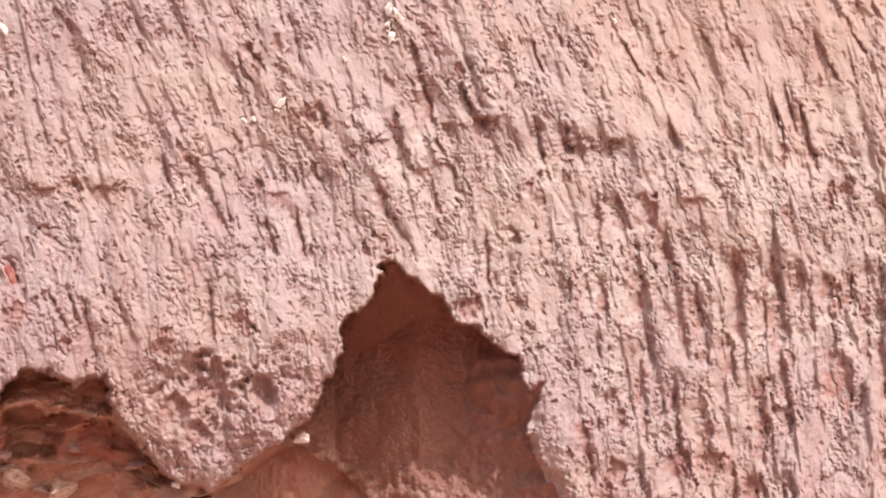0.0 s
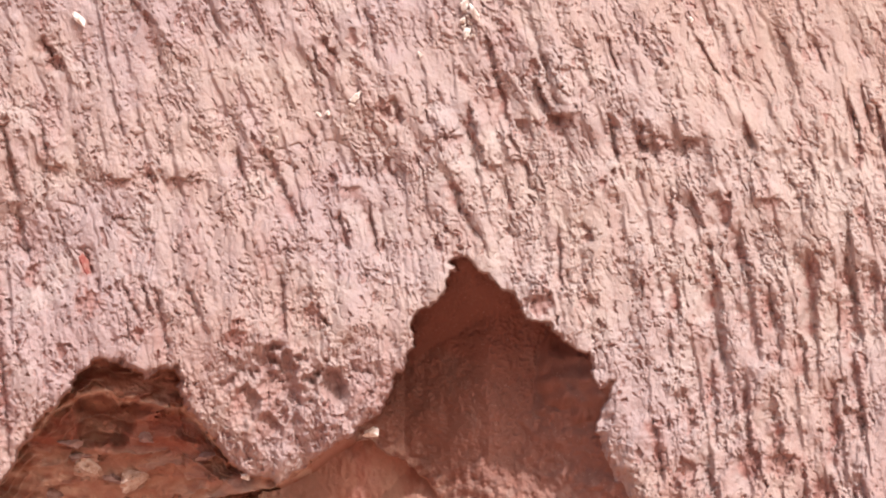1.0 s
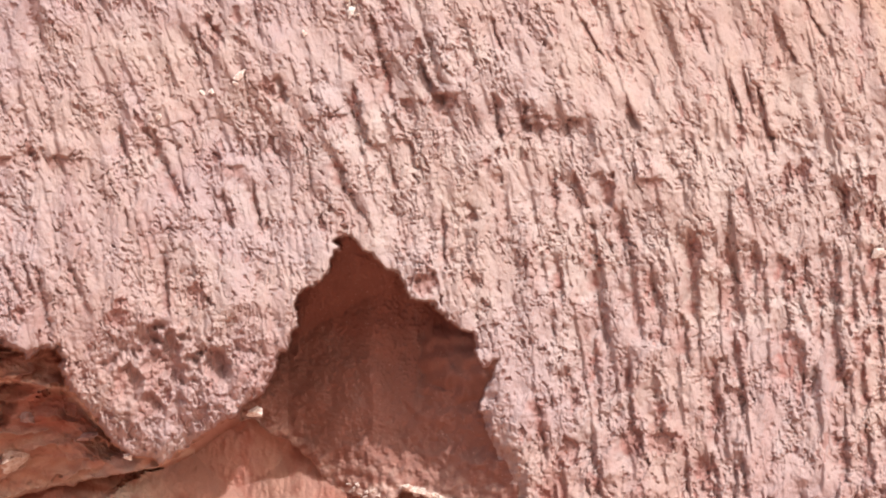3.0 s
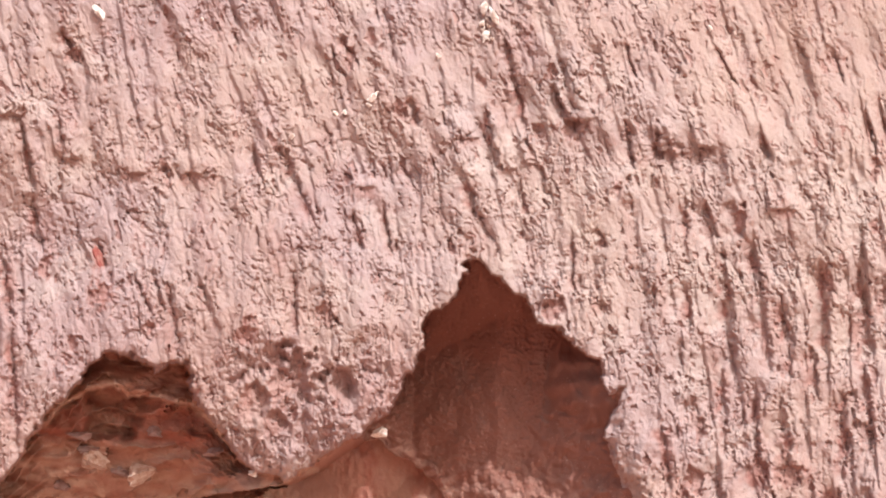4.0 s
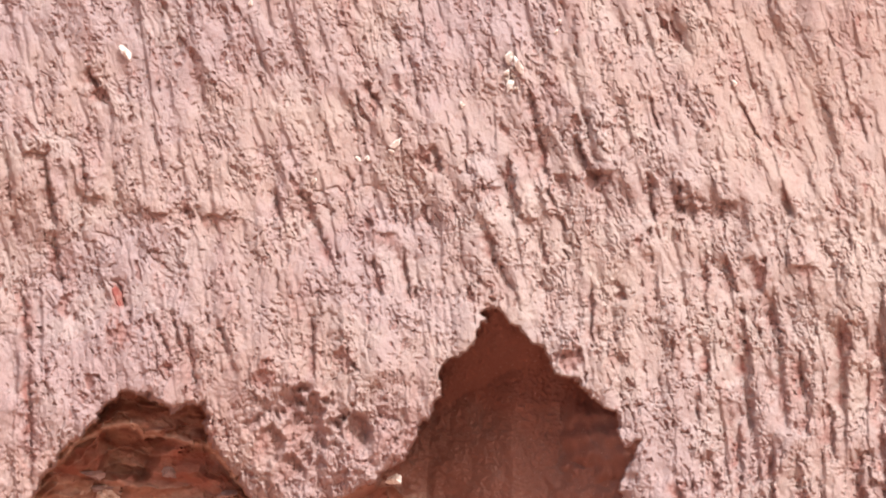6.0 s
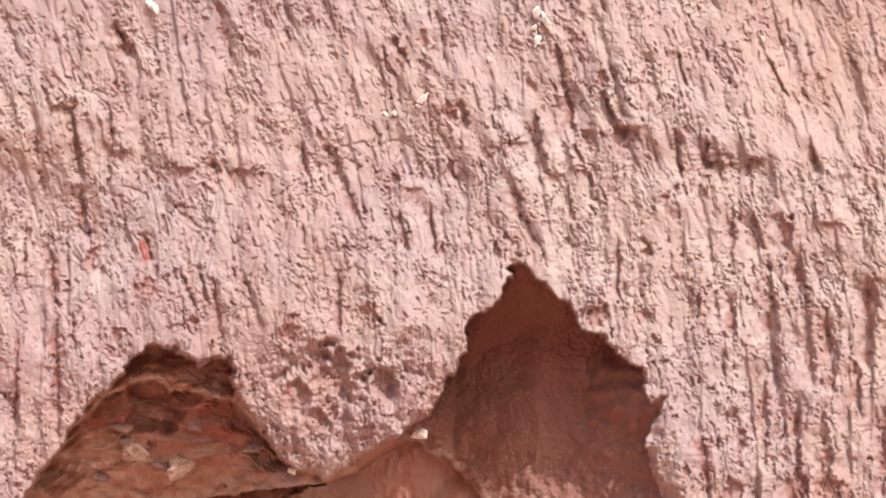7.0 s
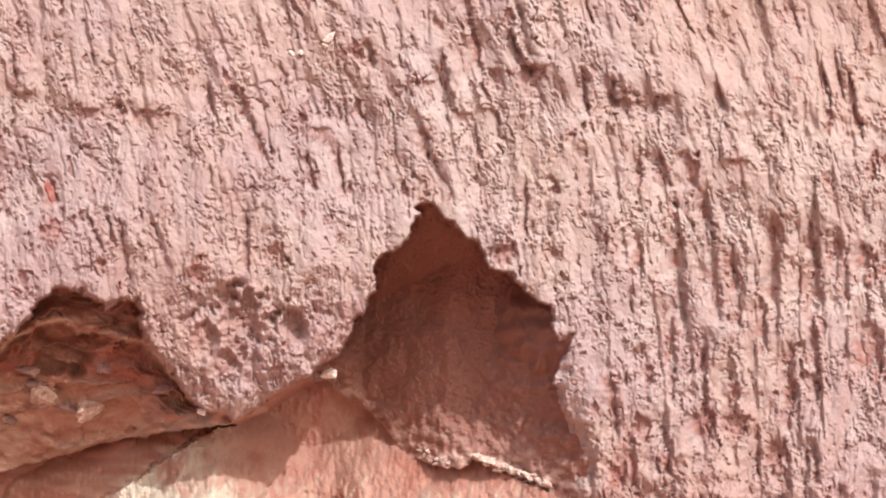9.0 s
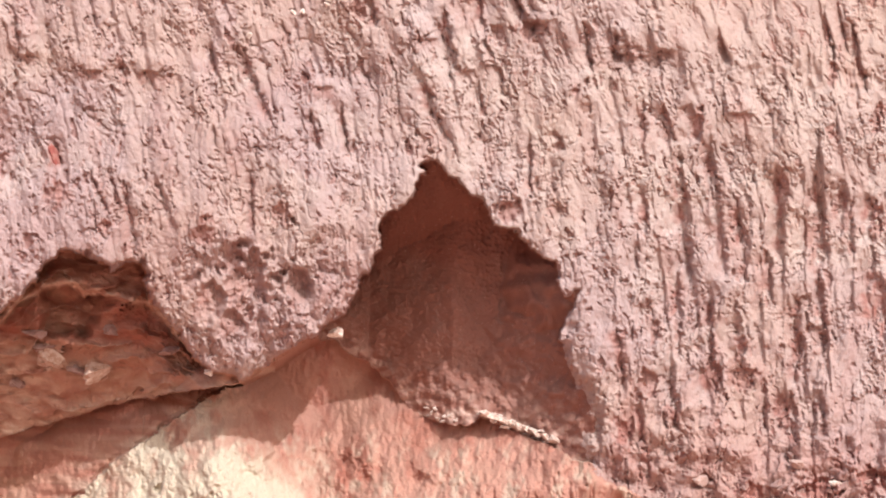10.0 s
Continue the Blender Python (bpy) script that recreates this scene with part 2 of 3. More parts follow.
def outline_distance(x, y, ring):
    """Signed distance to a closed outline: negative inside."""
    best, inside = np.full(x.shape, 1e9, np.float32), np.zeros(x.shape, bool)
    for (ax, ay), (bx, by) in zip(ring, ring[1:] + ring[:1]):
        dx, dy = bx - ax, by - ay
        s = np.clip(((x - ax) * dx + (y - ay) * dy) / (dx * dx + dy * dy), 0, 1)
        best = np.minimum(best, np.hypot(x - ax - s * dx, y - ay - s * dy))
        if dy:
            inside ^= ((ay > y) != (by > y)) & (x < dx * (y - ay) / dy + ax)
    return np.where(inside, -best, best)


def line_height(x, line):
    return np.interp(x, [p[0] for p in line], [p[1] for p in line])


def window(xs, ys, x0, x1, y0, y1):
    return slice(*np.searchsorted(ys, (y0, y1))), slice(*np.searchsorted(xs, (x0, x1)))


def cut(depth, fresh_shade, xs, ys, x0, y0, x1, y1, deep, decay, seed, round_=0.13, wander=1.0):
    """A scraped step along a line: sharp on one side, easing out on the other (left of a falling line, below a level one)."""
    decay = decay * 1.05
    pad = decay * 4 + 12
    w = window(xs, ys, min(x0, x1) - pad, max(x0, x1) + pad, min(y0, y1) - pad, max(y0, y1) + pad)
    gx, gy = np.meshgrid(xs[w[1]], ys[w[0]])
    if gx.size == 0:
        return
    length = math.hypot(x1 - x0, y1 - y0)
    dx, dy = (x1 - x0) / length, (y1 - y0) / length
    along = ((gx - x0) * dx + (gy - y0) * dy) / length
    s = -(gx - x0) * dy + (gy - y0) * dx
    s = s + wander * (perlin(gx / 24, gy / 24, seed) * min(5, decay * 0.45) + perlin(gx / 8, gy / 8, seed + 1) * min(3.2, decay * 0.35))
    side = np.where(s > 0, np.exp(-np.maximum(s, 0) / decay), np.exp(np.minimum(s, 0) / (1.1 if decay < 6 else max(1.1, min(round_ * decay, 3.5)))))
    ends = ease(along, -0.05, 0.28) * (1 - ease(along, 0.78, 1.06))
    ends = ends * ((0.65 if round_ < 0.2 else 0.25) + (0.5 if round_ < 0.2 else 0.85) * ease(perlin(gx / 40, gy / 48, seed + 3), -0.35, 0.25))
    depth[w] += 1.9 * deep * side * ends * (1 + 0.4 * perlin(gx / 30, gy / 44, seed + 2) + 0.2 * perlin(gx / 12, gy / 18, seed + 7))
    # red tint along the cut: bare earth plus the gouge's warm shade, as colour
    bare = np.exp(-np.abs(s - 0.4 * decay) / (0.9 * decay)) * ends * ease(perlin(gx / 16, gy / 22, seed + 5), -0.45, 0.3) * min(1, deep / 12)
    fresh_shade[w] = np.maximum(fresh_shade[w], 1.3 * bare)


def pit(depth, xs, ys, x, y, rx, ry, deep, seed, fresh_shade=None):
    w = window(xs, ys, x - 2 * rx, x + 2 * rx, y - 2 * ry, y + 2 * ry)
    gx, gy = np.meshgrid(xs[w[1]], ys[w[0]])
    if gx.size == 0:
        return
    r = np.hypot((gx - x) / rx, (gy - y) / ry) + 0.6 * perlin(gx / 15, gy / 19, seed) + 0.35 * perlin(gx / 6, gy / 8, seed + 1)
    depth[w] += 0.9 * deep * (1 - ease(r, 0.3, 1.1))
    # pit floor tinted red, for exposed earth and for its shade
    if fresh_shade is not None:
        fresh_shade[w] = np.maximum(fresh_shade[w], 0.9 * (1 - ease(r, 0.7, 1.25)))


def scoop(depth, fresh_shade, xs, ys, x, y, rx, ry, deep, seed):
    """A bitten-out hollow, deepest under its upper right rim, running out towards the lower left."""
    w = window(xs, ys, x - 2 * rx, x + 2 * rx, y - 2 * ry, y + 2 * ry)
    gx, gy = np.meshgrid(xs[w[1]], ys[w[0]])
    if gx.size == 0:
        return
    r = np.hypot((gx - x) / rx, (gy - y) / ry) + 0.75 * perlin(gx / 30, gy / 34, seed) + 0.3 * perlin(gx / 12, gy / 15, seed + 1)
    slope = np.clip(0.62 + 0.3 * (gx - x) / rx - 0.42 * (gy - y) / ry, 0.08, 1.2)
    inside = 1 - ease(r, 0.42, 1.15)
    depth[w] = np.maximum(depth[w], deep * inside * slope * (0.85 + 0.2 * perlin(gx / 14, gy / 18, seed + 2)))
    # red tint deepens the scoop's shade as well as showing raw earth
    fresh_shade[w] = np.maximum(fresh_shade[w], 0.55 * inside)


def slab(depth, fresh_shade, xs, ys, x, y, wide, tall, high, seed):
    """A slab left standing: (x, y) its lower left corner; crisp on its left and below, fading out upwards and to the right."""
    w = window(xs, ys, x - 30 - 0.4 * tall, x + 2 * wide, y - 2 * tall, y + 60)
    gx, gy = np.meshgrid(xs[w[1]], ys[w[0]])
    if gx.size == 0:
        return
    lean = 0.06 + 0.24 * (1 - ease(y, 330, 560))
    across = gx - x - lean * (gy - y) + 5 * perlin(gx / 16, gy / 20, seed) + 2.5 * perlin(gx / 6, gy / 7, seed + 1)
    up = y - gy + 6 * perlin(gx / 18, gy / 14, seed + 2) + 2.5 * perlin(gx / 6, gy / 6, seed + 3)
    body = ease(across, -1, 2.5) * ease(up, -1, 2.5) * (1 - ease(across, 0.6 * wide, 1.2 * wide)) * (1 - ease(up, 0.5 * tall, 1.2 * tall))
    depth[w] -= high * body * (1 + 0.15 * perlin(gx / 15, gy / 18, seed + 4))
    # painted shade: a redder strip right below the slab's lower edge
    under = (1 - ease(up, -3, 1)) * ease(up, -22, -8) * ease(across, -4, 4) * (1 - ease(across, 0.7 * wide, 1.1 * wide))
    fresh_shade[w] = np.maximum(fresh_shade[w], 0.6 * under)


SLANT_Y = np.linspace(-1500, 2500, 401)
SLANT = np.cumsum(np.interp(SLANT_Y, [-300, 180, 420, 700], [0.28, 0.32, 0.20, 0.06])) * 10.0
SLANT -= np.interp(500, SLANT_Y, SLANT)


def rubble(u, v, seed, octaves, first, gain=0.52, crease=0.6):
    """Broken fractal relief: clods parted by creases, down to first / 2 ** octaves marks. About -1 to 1."""
    total, size, amp, norm = 0, first, 1.0, 0
    for i in range(octaves):
        p = perlin(u / size + 7.3 * i, v / size - 3.1 * i, seed + i)
        total = total + amp * ((1 - crease) * p + crease * (0.45 - 1.5 * np.abs(p)))
        norm += amp
        size, amp = size * 0.5, amp * gain
    return total / norm * 1.6


def face_relief(xs, ys):
    x, y = np.meshgrid(xs, ys)
    q = x - np.interp(y, SLANT_Y, SLANT)
    # wander, so that no pattern runs true
    wx, wy = perlin(x / 55, y / 70, 21), perlin(x / 60, y / 55, 22)
    u, v = q + 10 * wx + 3 * perlin(x / 15, y / 18, 23), y + 14 * wy
    right = np.maximum(np.maximum(ease(x, 900, 1100) * ease(y, 300, 400), 0.8 * ease(x, 860, 960) * ease(y, 620, 690)), (1 - ease(x, -120, -40)) * ease(y, 420, 520))
    foot = ease(y + 30 * wx, 830, 960) * ease(x, 980, 1060)
    low_left = ease(y, 560, 680) * (1 - ease(x, 520, 620)) * ease(x, 180, 300)
    top = (1 - ease(y, 150, 300)) * (1 - ease(x, 650, 900))
    depth = 0.12 * np.maximum(320 - x, 0) * ease(y, 230, 480) + 26 * perlin(x / 620, y / 480, 1) + 15 * perlin(q / 150, y / 300, 2)
    # scraped ribs, steep on their left, broken along their length
    rib = q + 4 * wx + 2.5 * perlin(x / 15, y / 18, 23)
    phase = rib / 52 + 1.0 * perlin(q / 190, y / 620, 3)
    rise = phase - np.floor(phase)
    saw = rise ** 1.4 * (1 - ease(rise, 0.86, 1.0))
    upper = (1 - ease(y, 330, 430)) * (1 - 0.5 * ease(x, 1000, 1150))
    depth += saw * (3.5 + 3 * upper + 5 * right) * 1.6 * ease(perlin(q / 45, y / 75, 5), -0.3, 0.4)
    phase = rib / 21 + 1.1 * perlin(q / 80, y / 200, 6)
    rise = phase - np.floor(phase)
    saw = rise ** 1.6 * (1 - ease(rise, 0.8, 1.0))
    depth += saw * 3.6 * ease(perlin(q / 26, y / 34, 7), 0.05, 0.4)
    # runnels
    depth += 5 * np.exp(-(perlin(u / 44, y / 240, 8) / 0.1) ** 2) * ease(perlin(x / 80, y / 100, 9), 0.0, 0.4)
    depth += 9 * perlin(u / 40, v / 120, 10)
    # flakes parted by small steps, in rough and in dusty smooth patches
    patch = ease(perlin(x / 70, y / 85, 13) + 0.5 * perlin(x / 28, y / 36, 24), -0.35, 0.4)
    rough = (0.5 + 0.6 * patch) * (1 + 0.2 * right + 0.5 * foot)
    calm = 1 - 0.5 * ease(x, 1000, 1150) * (1 - ease(y, 200, 290)) - 0.15 * top
    run = np.exp(-((x - 1548 - 4 * wx) / 11) ** 2) * ease(y, 610, 670)
    rough = rough * (1 - 0.8 * run)
    calm = calm * (1 - 0.8 * run)
    ru, rv = u + 4.5 * perlin(x / 11, y / 15, 66) + 2.2 * perlin(x / 4.7, y / 6, 67), v + 7 * perlin(x / 13, y / 14, 68) + 3 * perlin(x / 5, y / 6, 69)
    for wide, tall, tall_step, seed in ((54, 120, 9.0, 71), (24, 60, 3.0, 72), (11, 24, 2.0, 73), (6.5, 12, 1.3, 74)):
        own = cells(ru / wide + seed, rv / tall, seed)[1]
        depth += calm * rough * tall_step * (own - 0.5)
    # clods: rounded bodies between the creases
    depth -= (0.5 + 0.5 * rough) * 3.6 * rubble(ru, rv / 2.4, 70, 3, 30, crease=0.1)
    # short upright pores with crisp rims, many small and few large
    # mask of red earth in recesses, which also paints their shade
    fresh_shade = np.zeros_like(depth)
    for wide, tall, deep, share, reach, seed in ((30, 64, 9, 0.08, 0.24, 81), (12, 24, 5.5, 0.24, 0.26, 82), (7.2, 13, 4.0, 0.52, 0.31, 83)):
        near, own = cells(ru / wide + 0.37 * seed, rv / tall, seed)
        lot = share * (0.25 + 1.2 * patch) * (1 + 0.15 * low_left)
        hole = (own < lot) * (1 - ease(near, reach * (0.45 + 0.55 * own / np.maximum(lot, 0.01)), reach * 1.12))
        depth += calm * deep * hole
        # pores get the same red, so that their shade reads warm
        fresh_shade = np.maximum(fresh_shade, (0.8 if wide > 10 else 0.5) * hole)
    # grit
    grit = [perlin(u / a + 3 * k, v / b - 5 * k, 76 + k) for k, (a, b) in enumerate(((9, 13), (5.2, 7.5), (3.3, 4.4)))]
    depth += calm * (0.55 + 0.6 * patch) * (1.6 * grit[0] + 1.5 * grit[1] + 1.1 * grit[2])
    depth -= right * 5 * rubble(ru / 1.1, rv / 3.2, 98, 4, 40, gain=0.55, crease=0.2)
    depth += foot * (16 * perlin(x / 45, y / 36, 26) - 13 * rubble(x, y / 1.1, 186, 4, 38, gain=0.55, crease=0.25))
    depth += 0.2 * np.maximum(y - 590, 0) * ease(x, 120, 260) * (1 - ease(x, 560, 680))
    depth -= low_left * (26 * rubble(x, y / 1.4, 160, 5, 64, gain=0.55, crease=0.25) - 6 + 7 * rubble(x, y / 1.5, 191, 4, 20, gain=0.6, crease=0.3))
    # band of close pores under the upper slope
    band = np.exp(-((y - 285 - 12 * wy - 0.02 * (x - 1200)) / 38) ** 2) * ease(x, 1100, 1260)
    depth += band * (4 + 9 * np.abs(perlin(x / 18, y / 24, 20)))
    shelf = np.exp(-((y - 262 - 14 * wy) / 40) ** 2) * ease(x, 820, 870) * (1 - ease(x, 1080, 1160))
    depth += shelf * 7
    fresh_shade = np.maximum(fresh_shade, shelf * 0.5 * ease(perlin(x / 30, y / 36, 27), -0.3, 0.4))
    carved = np.zeros_like(depth)
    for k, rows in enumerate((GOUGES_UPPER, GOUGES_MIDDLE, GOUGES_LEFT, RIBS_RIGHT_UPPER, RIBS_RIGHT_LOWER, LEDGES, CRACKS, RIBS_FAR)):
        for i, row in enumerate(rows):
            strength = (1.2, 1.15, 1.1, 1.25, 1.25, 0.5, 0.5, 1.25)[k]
            cut(carved, fresh_shade, xs, ys, *row[:4], row[4] * strength, row[5] * (1.15 if k in (3, 4) else 1), 100 + 40 * k + 2 * i, 0.16 if k in (3, 4, 7) else 0.12, 2.2 if k == 5 else 1.0)
    for i in range(260):
        k = random.Random(900 + i)
        gx, gy = k.uniform(-380, 1850), k.uniform(-210, 900)
        long_, turn = k.uniform(14, 34) * (2.2 if i % 5 == 0 else 1), k.uniform(-0.1, 0.1)
        lean = float(np.interp(gy, [-300, 180, 420, 700], [0.28, 0.32, 0.20, 0.06])) + turn
        cut(carved, fresh_shade, xs, ys, gx, gy, gx + lean * long_, gy + long_, k.uniform(2.5, 6), k.uniform(2.5, 5), 2000 + 9 * i, 0.12)
    for i, row in enumerate(SCOOPS):
        scoop(carved, fresh_shade, xs, ys, *row, 700 + 3 * i)
    for i, (px, py, rx, ry, deep) in enumerate(PITS + SOCKETS + HOLLOWS_LOW):
        pit(carved, xs, ys, px, py, rx, ry, deep * (0.6 if px > 1300 and py < 460 else 1), 500 + 2 * i, fresh_shade)
    carved *= 1 - 0.9 * run
    # gouges bottom out on flat, dusty floors
    floor_ = 21 + 26 * low_left
    for i, row in enumerate(SLABS):
        slab(depth, fresh_shade, xs, ys, *row, 3000 + 5 * i)
    depth += carved / (1 + (np.abs(carved) / floor_) ** 4) ** 0.25
    return x, y, q, depth, fresh_shade


def m_patch(x, y):
    """A rough patch of dark red earth on the mound."""
    r = np.hypot((x - 578) / 42, (y - 1015) / 34) + 0.5 * perlin(x / 14, y / 14, 150)
    return 0.8 * (1 - ease(r, 0.5, 1.1))


def bank_relief(xs, ys):
    """Depth, zone (0 face, 1 hollow wall, 2 layered hollow, 3 red bed, 4 clay mound) and soil tints of the bank."""
    x, y, q, face, fresh_shade = face_relief(xs, ys)
    jag = 8 * perlin(x / 30, y / 30, 30) + 3.6 * perlin(x / 11, y / 11, 31) + 0.8 * perlin(x / 5, y / 5, 32)
    clear = outline_distance(x, y, OPENING + OPENING_RIGHT)
    gap = clear + jag * (1 - 0.5 * ease(y, 980, 1060))
    wob = 8 * perlin(x / 40, y / 40, 33) + 4 * perlin(x / 13, y / 13, 34)
    lip_cave, lip_crust, lip_shelf = (line_height(x, line) for line in (LIP_CAVE, LIP_CRUST, LIP_SHELF))
    # wall of the tall hollow
    wall = 215 + 1.0 * np.clip(743 - x, 0, 150) - 0.5 * np.maximum(y - 815, 0) * ease(x, 660, 770)
    wall = np.minimum(wall, 80 + 1.5 * np.maximum(y - 470, 0) + 20 * perlin(x / 60, y / 60, 59))
    wall = wall + 16 * perlin(x / 120, y / 120, 35) + 9 * perlin(x / 40, y / 55, 36)
    wall = wall + 6 * perlin(x / 15, y / 18, 37) * (0.6 + ease(y, 780, 880)) + 3 * perlin(x / 6, y / 6, 38)
    wall = wall + 4 * np.maximum(perlin(x / 9, y / 12, 58) - 0.25, 0) - 6 * rubble(x, y / 1.2, 84, 5, 48, crease=0.08) * (0.6 + 1.4 * ease(y, 790, 880))
    wall = np.minimum(wall, 22 - 11 * rubble(x, y / 1.2, 130, 4, 40, crease=0.3) + 6 * np.maximum(perlin(x / 7, y / 9, 61) - 0.2, 0) + (1.35 - 0.5 * ease(y, 670, 740)) * np.maximum(1030 + 12 * perlin(x / 40, y / 40, 40) - x, 0) + 5 * perlin(x / 14, y / 14, 41))
    wall = np.minimum(wall, 20 + 1.5 * np.maximum(np.hypot(x - 962, y - 686) - 12 + 14 * perlin(x / 26, y / 30, 183), 0) - 10 * rubble(x, y / 1.3, 184, 4, 36, crease=0.25))
    # layered hollow: thin beds that dip to the left
    roof = line_height(x, HOLLOW_ROOF)
    fan = (y - roof + 16 * perlin(x / 90, y / 70, 42) + 7 * perlin(x / 28, y / 24, 43) + 3 * perlin(x / 8, y / 7, 55)) / np.maximum(lip_shelf - roof, 40)
    bed = fan * 6.5 + 0.8 * perlin(x / 140, y / 80, 44)
    step = bed - np.floor(bed)
    beds = 258 + 0.75 * np.maximum(y - 820, 0) - 46 * step ** 1.4 * ease(perlin(x / 80, y / 34, 45), -0.5, 0.2)
    beds = beds + 26 * perlin(x / 90, y / 60, 46) - 20 * rubble(x / 1.9, y, 95, 5, 44, gain=0.6, crease=0.35)
    # an overhanging ledge of thin pale beds, with a dark recess beneath it
    below = y - line_height(x, HOLLOW_LEDGE) + 10 * perlin(x / 34, y / 60, 171) + 4 * perlin(x / 11, y / 16, 172)
    over = 1 - ease(below, -2, 3)
    beds = beds - over * (66 + 0.35 * np.clip(below, -60, 0)) * (1 - ease(x, 235, 285))
    for drop in (15, 31):
        line = below + drop + 7 * perlin(x / 40, y / 50, 173 + drop)
        beds = beds + 20 * over * (1 - ease(line, -2, 2)) * ease(perlin(x / 60, y / 40, 180 + drop), -0.4, 0.1)
    recess = ease(x + 8 * perlin(x / 20, y / 20, 174), 0, 22) * (1 - ease(x + 0.5 * (y - 770) + 14 * perlin(x / 25, y / 25, 175), 90, 125)) * ease(below, 0, 5) * (1 - ease(y + 8 * perlin(x / 18, y / 18, 176), 796, 812))
    beds = beds + 115 * recess
    beds = 40 + 0.62 * beds + 0.7 * np.maximum(y - 760, 0) * (1 - ease(x, 160, 280))
    beds = beds - 13 * rubble(x / 2.2, y, 187, 5, 34, gain=0.6, crease=0.3) - 12 * step ** 2 * ease(perlin(x / 50, y / 30, 188), -0.3, 0.2)
    beds = np.minimum(beds, 130 + 1.6 * np.maximum(310 - x, 0) + 1.2 * np.maximum(lip_shelf - y, 0) + 20 * perlin(x / 30, y / 20, 181))
    # clods fallen on the lower ledges
    near = cells(x / 52 + 0.25 * perlin(x / 20, y / 20, 56), y / 36, 48)[0]
    beds = beds - 9 * (1 - ease(near, 0.2, 0.5)) * ease(y, 830, 870)
    # clay mound and the red bed behind its crust
    bend = np.hypot(x - 343, 50)
    left, away = (bend + 343 - x) / 2, (bend + x - 343) / 2
    side = np.minimum(0.95 * left, 380) + np.where(x < 200, 0, 115 * (1 - np.exp(-away / 90)) + 80 * np.exp(-((x - 500) / 75) ** 2) - 0.5 * np.maximum(x - 560, 0)) - 45
    mound = np.minimum(146 + side - np.where(y < 1012, 1.15, 0.6 + 0.4 * ease(x, 300, 420)) * (y - 1012), 500 - 100 * ease(x, 300, 390))
    mound = mound * (1 - 0.8 * ease(x, 930, 1080) * ease(y, 960, 1010))
    mound = np.maximum(mound, -170) + 12 * perlin(x / 90, y / 70, 49) + 6 * perlin(x / 30, y / 34, 50) + 3.5 * perlin(x / 9, y / 16, 51) + 1.5 * perlin(x / 4, y / 5, 52)
    below_crust = y + wob * 0.9 + 4 * perlin(x / 6, y / 6, 75) - lip_crust
    east = 1 - ease(x, 320, 425)
    red = np.minimum(mound + 20 * east, 470) + 5 * perlin(x / 30, y / 16, 53) + 5 * rubble(x / 2, y, 125, 4, 30) + 12 * east * np.exp(-((below_crust + 5) / 4.5) ** 2) * ease(perlin(x / 34, y / 34, 74), -0.5, 0.1)
    mound = mound - 14 * east * np.exp(-np.maximum(below_crust, 0) / 14)
    mound = mound - (20 * rubble(x, y / 1.35, 90, 5, 50, gain=0.55, crease=0.25) - 6 * np.maximum(perlin(x / 7, y / 12, 57) - 0.2, 0)) * (0.35 + 0.65 * ease(y, 900, 990))
    for i, row in enumerate(MOUND_PITS):
        pit(mound, xs, ys, *row, 620 + 2 * i)
    zone = np.full(x.shape, 4, np.int8)
    zone[(below_crust < 0) & (x < 430)] = 3
    zone[(y + wob * 0.6 < lip_shelf) & (x < 430)] = 2
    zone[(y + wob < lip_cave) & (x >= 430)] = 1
    inner = np.choose(zone, (face, np.maximum(wall, 14), beds, red, mound))
    # earth banked up under the lump
    near_lump = ease(x, 270, 330) * (1 - ease(x, 500, 560)) * ease(y, 740, 790)
    turn_in = 200 + 14 * np.maximum(-clear - 4, 0) + 700 * (1 - near_lump) - 16 * rubble(x, y / 1.3, 182, 4, 34, gain=0.55, crease=0.25)
    inner = np.minimum(inner, turn_in)
    soft = 3.5 + 16 * ease(y, 790, 870) * ease(x, 860, 940) * (1 - ease(y, 985, 1030))
    soft = soft + 1.5 * (1 - ease(x, 330, 400)) * ease(x, 60, 120)
    open_ = 1 - ease(gap, -soft, np.minimum(soft, 12))
    rim = np.exp(-np.maximum(gap, 0) / 16) * (5 + 10 * ease(y, 620, 760) * (1 - ease(x, 560, 640)))
    # the face rolls over into the tall hollow on its right-hand side
    roll = ease(x, 860, 920) * ease(y, 690, 750) * (1 - ease(y, 1000, 1060))
    rim = rim + roll * np.exp(-np.maximum(gap, 0) / 38) * (34 - 14 * rubble(x, y / 1.8, 185, 4, 34, gain=0.55, crease=0.3))
    depth = (face + rim) * (1 - open_) + np.maximum(inner, face) * open_
    zone[gap + (soft - 3.5) * (0.5 + 0.7 * perlin(x / 16, y / 20, 76)) > -1.5] = 0
    # tints
    tint = np.zeros((*x.shape, 4), np.float32)
    tint[..., 3] = 1
    pale, iron, ochre = tint[..., 0], tint[..., 1], tint[..., 2]
    f = zone == 0
    ochre += f * np.clip(0.15 * ease(x, 800, 1300) * (1 - 0.5 * ease(y, 400, 700)) + ease(x - 0.4 * y + 60 * perlin(x / 70, y / 110, 59), 1545, 1735), 0, 1)
    iron += f * 0.42 * ease(y, 830, 980) * ease(x, 960, 1060)
    iron += f * 0.75 * np.exp(-(((x - 18) / 11) ** 2 + ((y - 492) / 26) ** 2)) * ease(perlin(x / 9, y / 14, 60), -0.4, 0.2)
    iron += f * 0.16 * ease(y + 40 * perlin(x / 90, y / 90, 194), 520, 680) * (1 - ease(x, 560, 660))
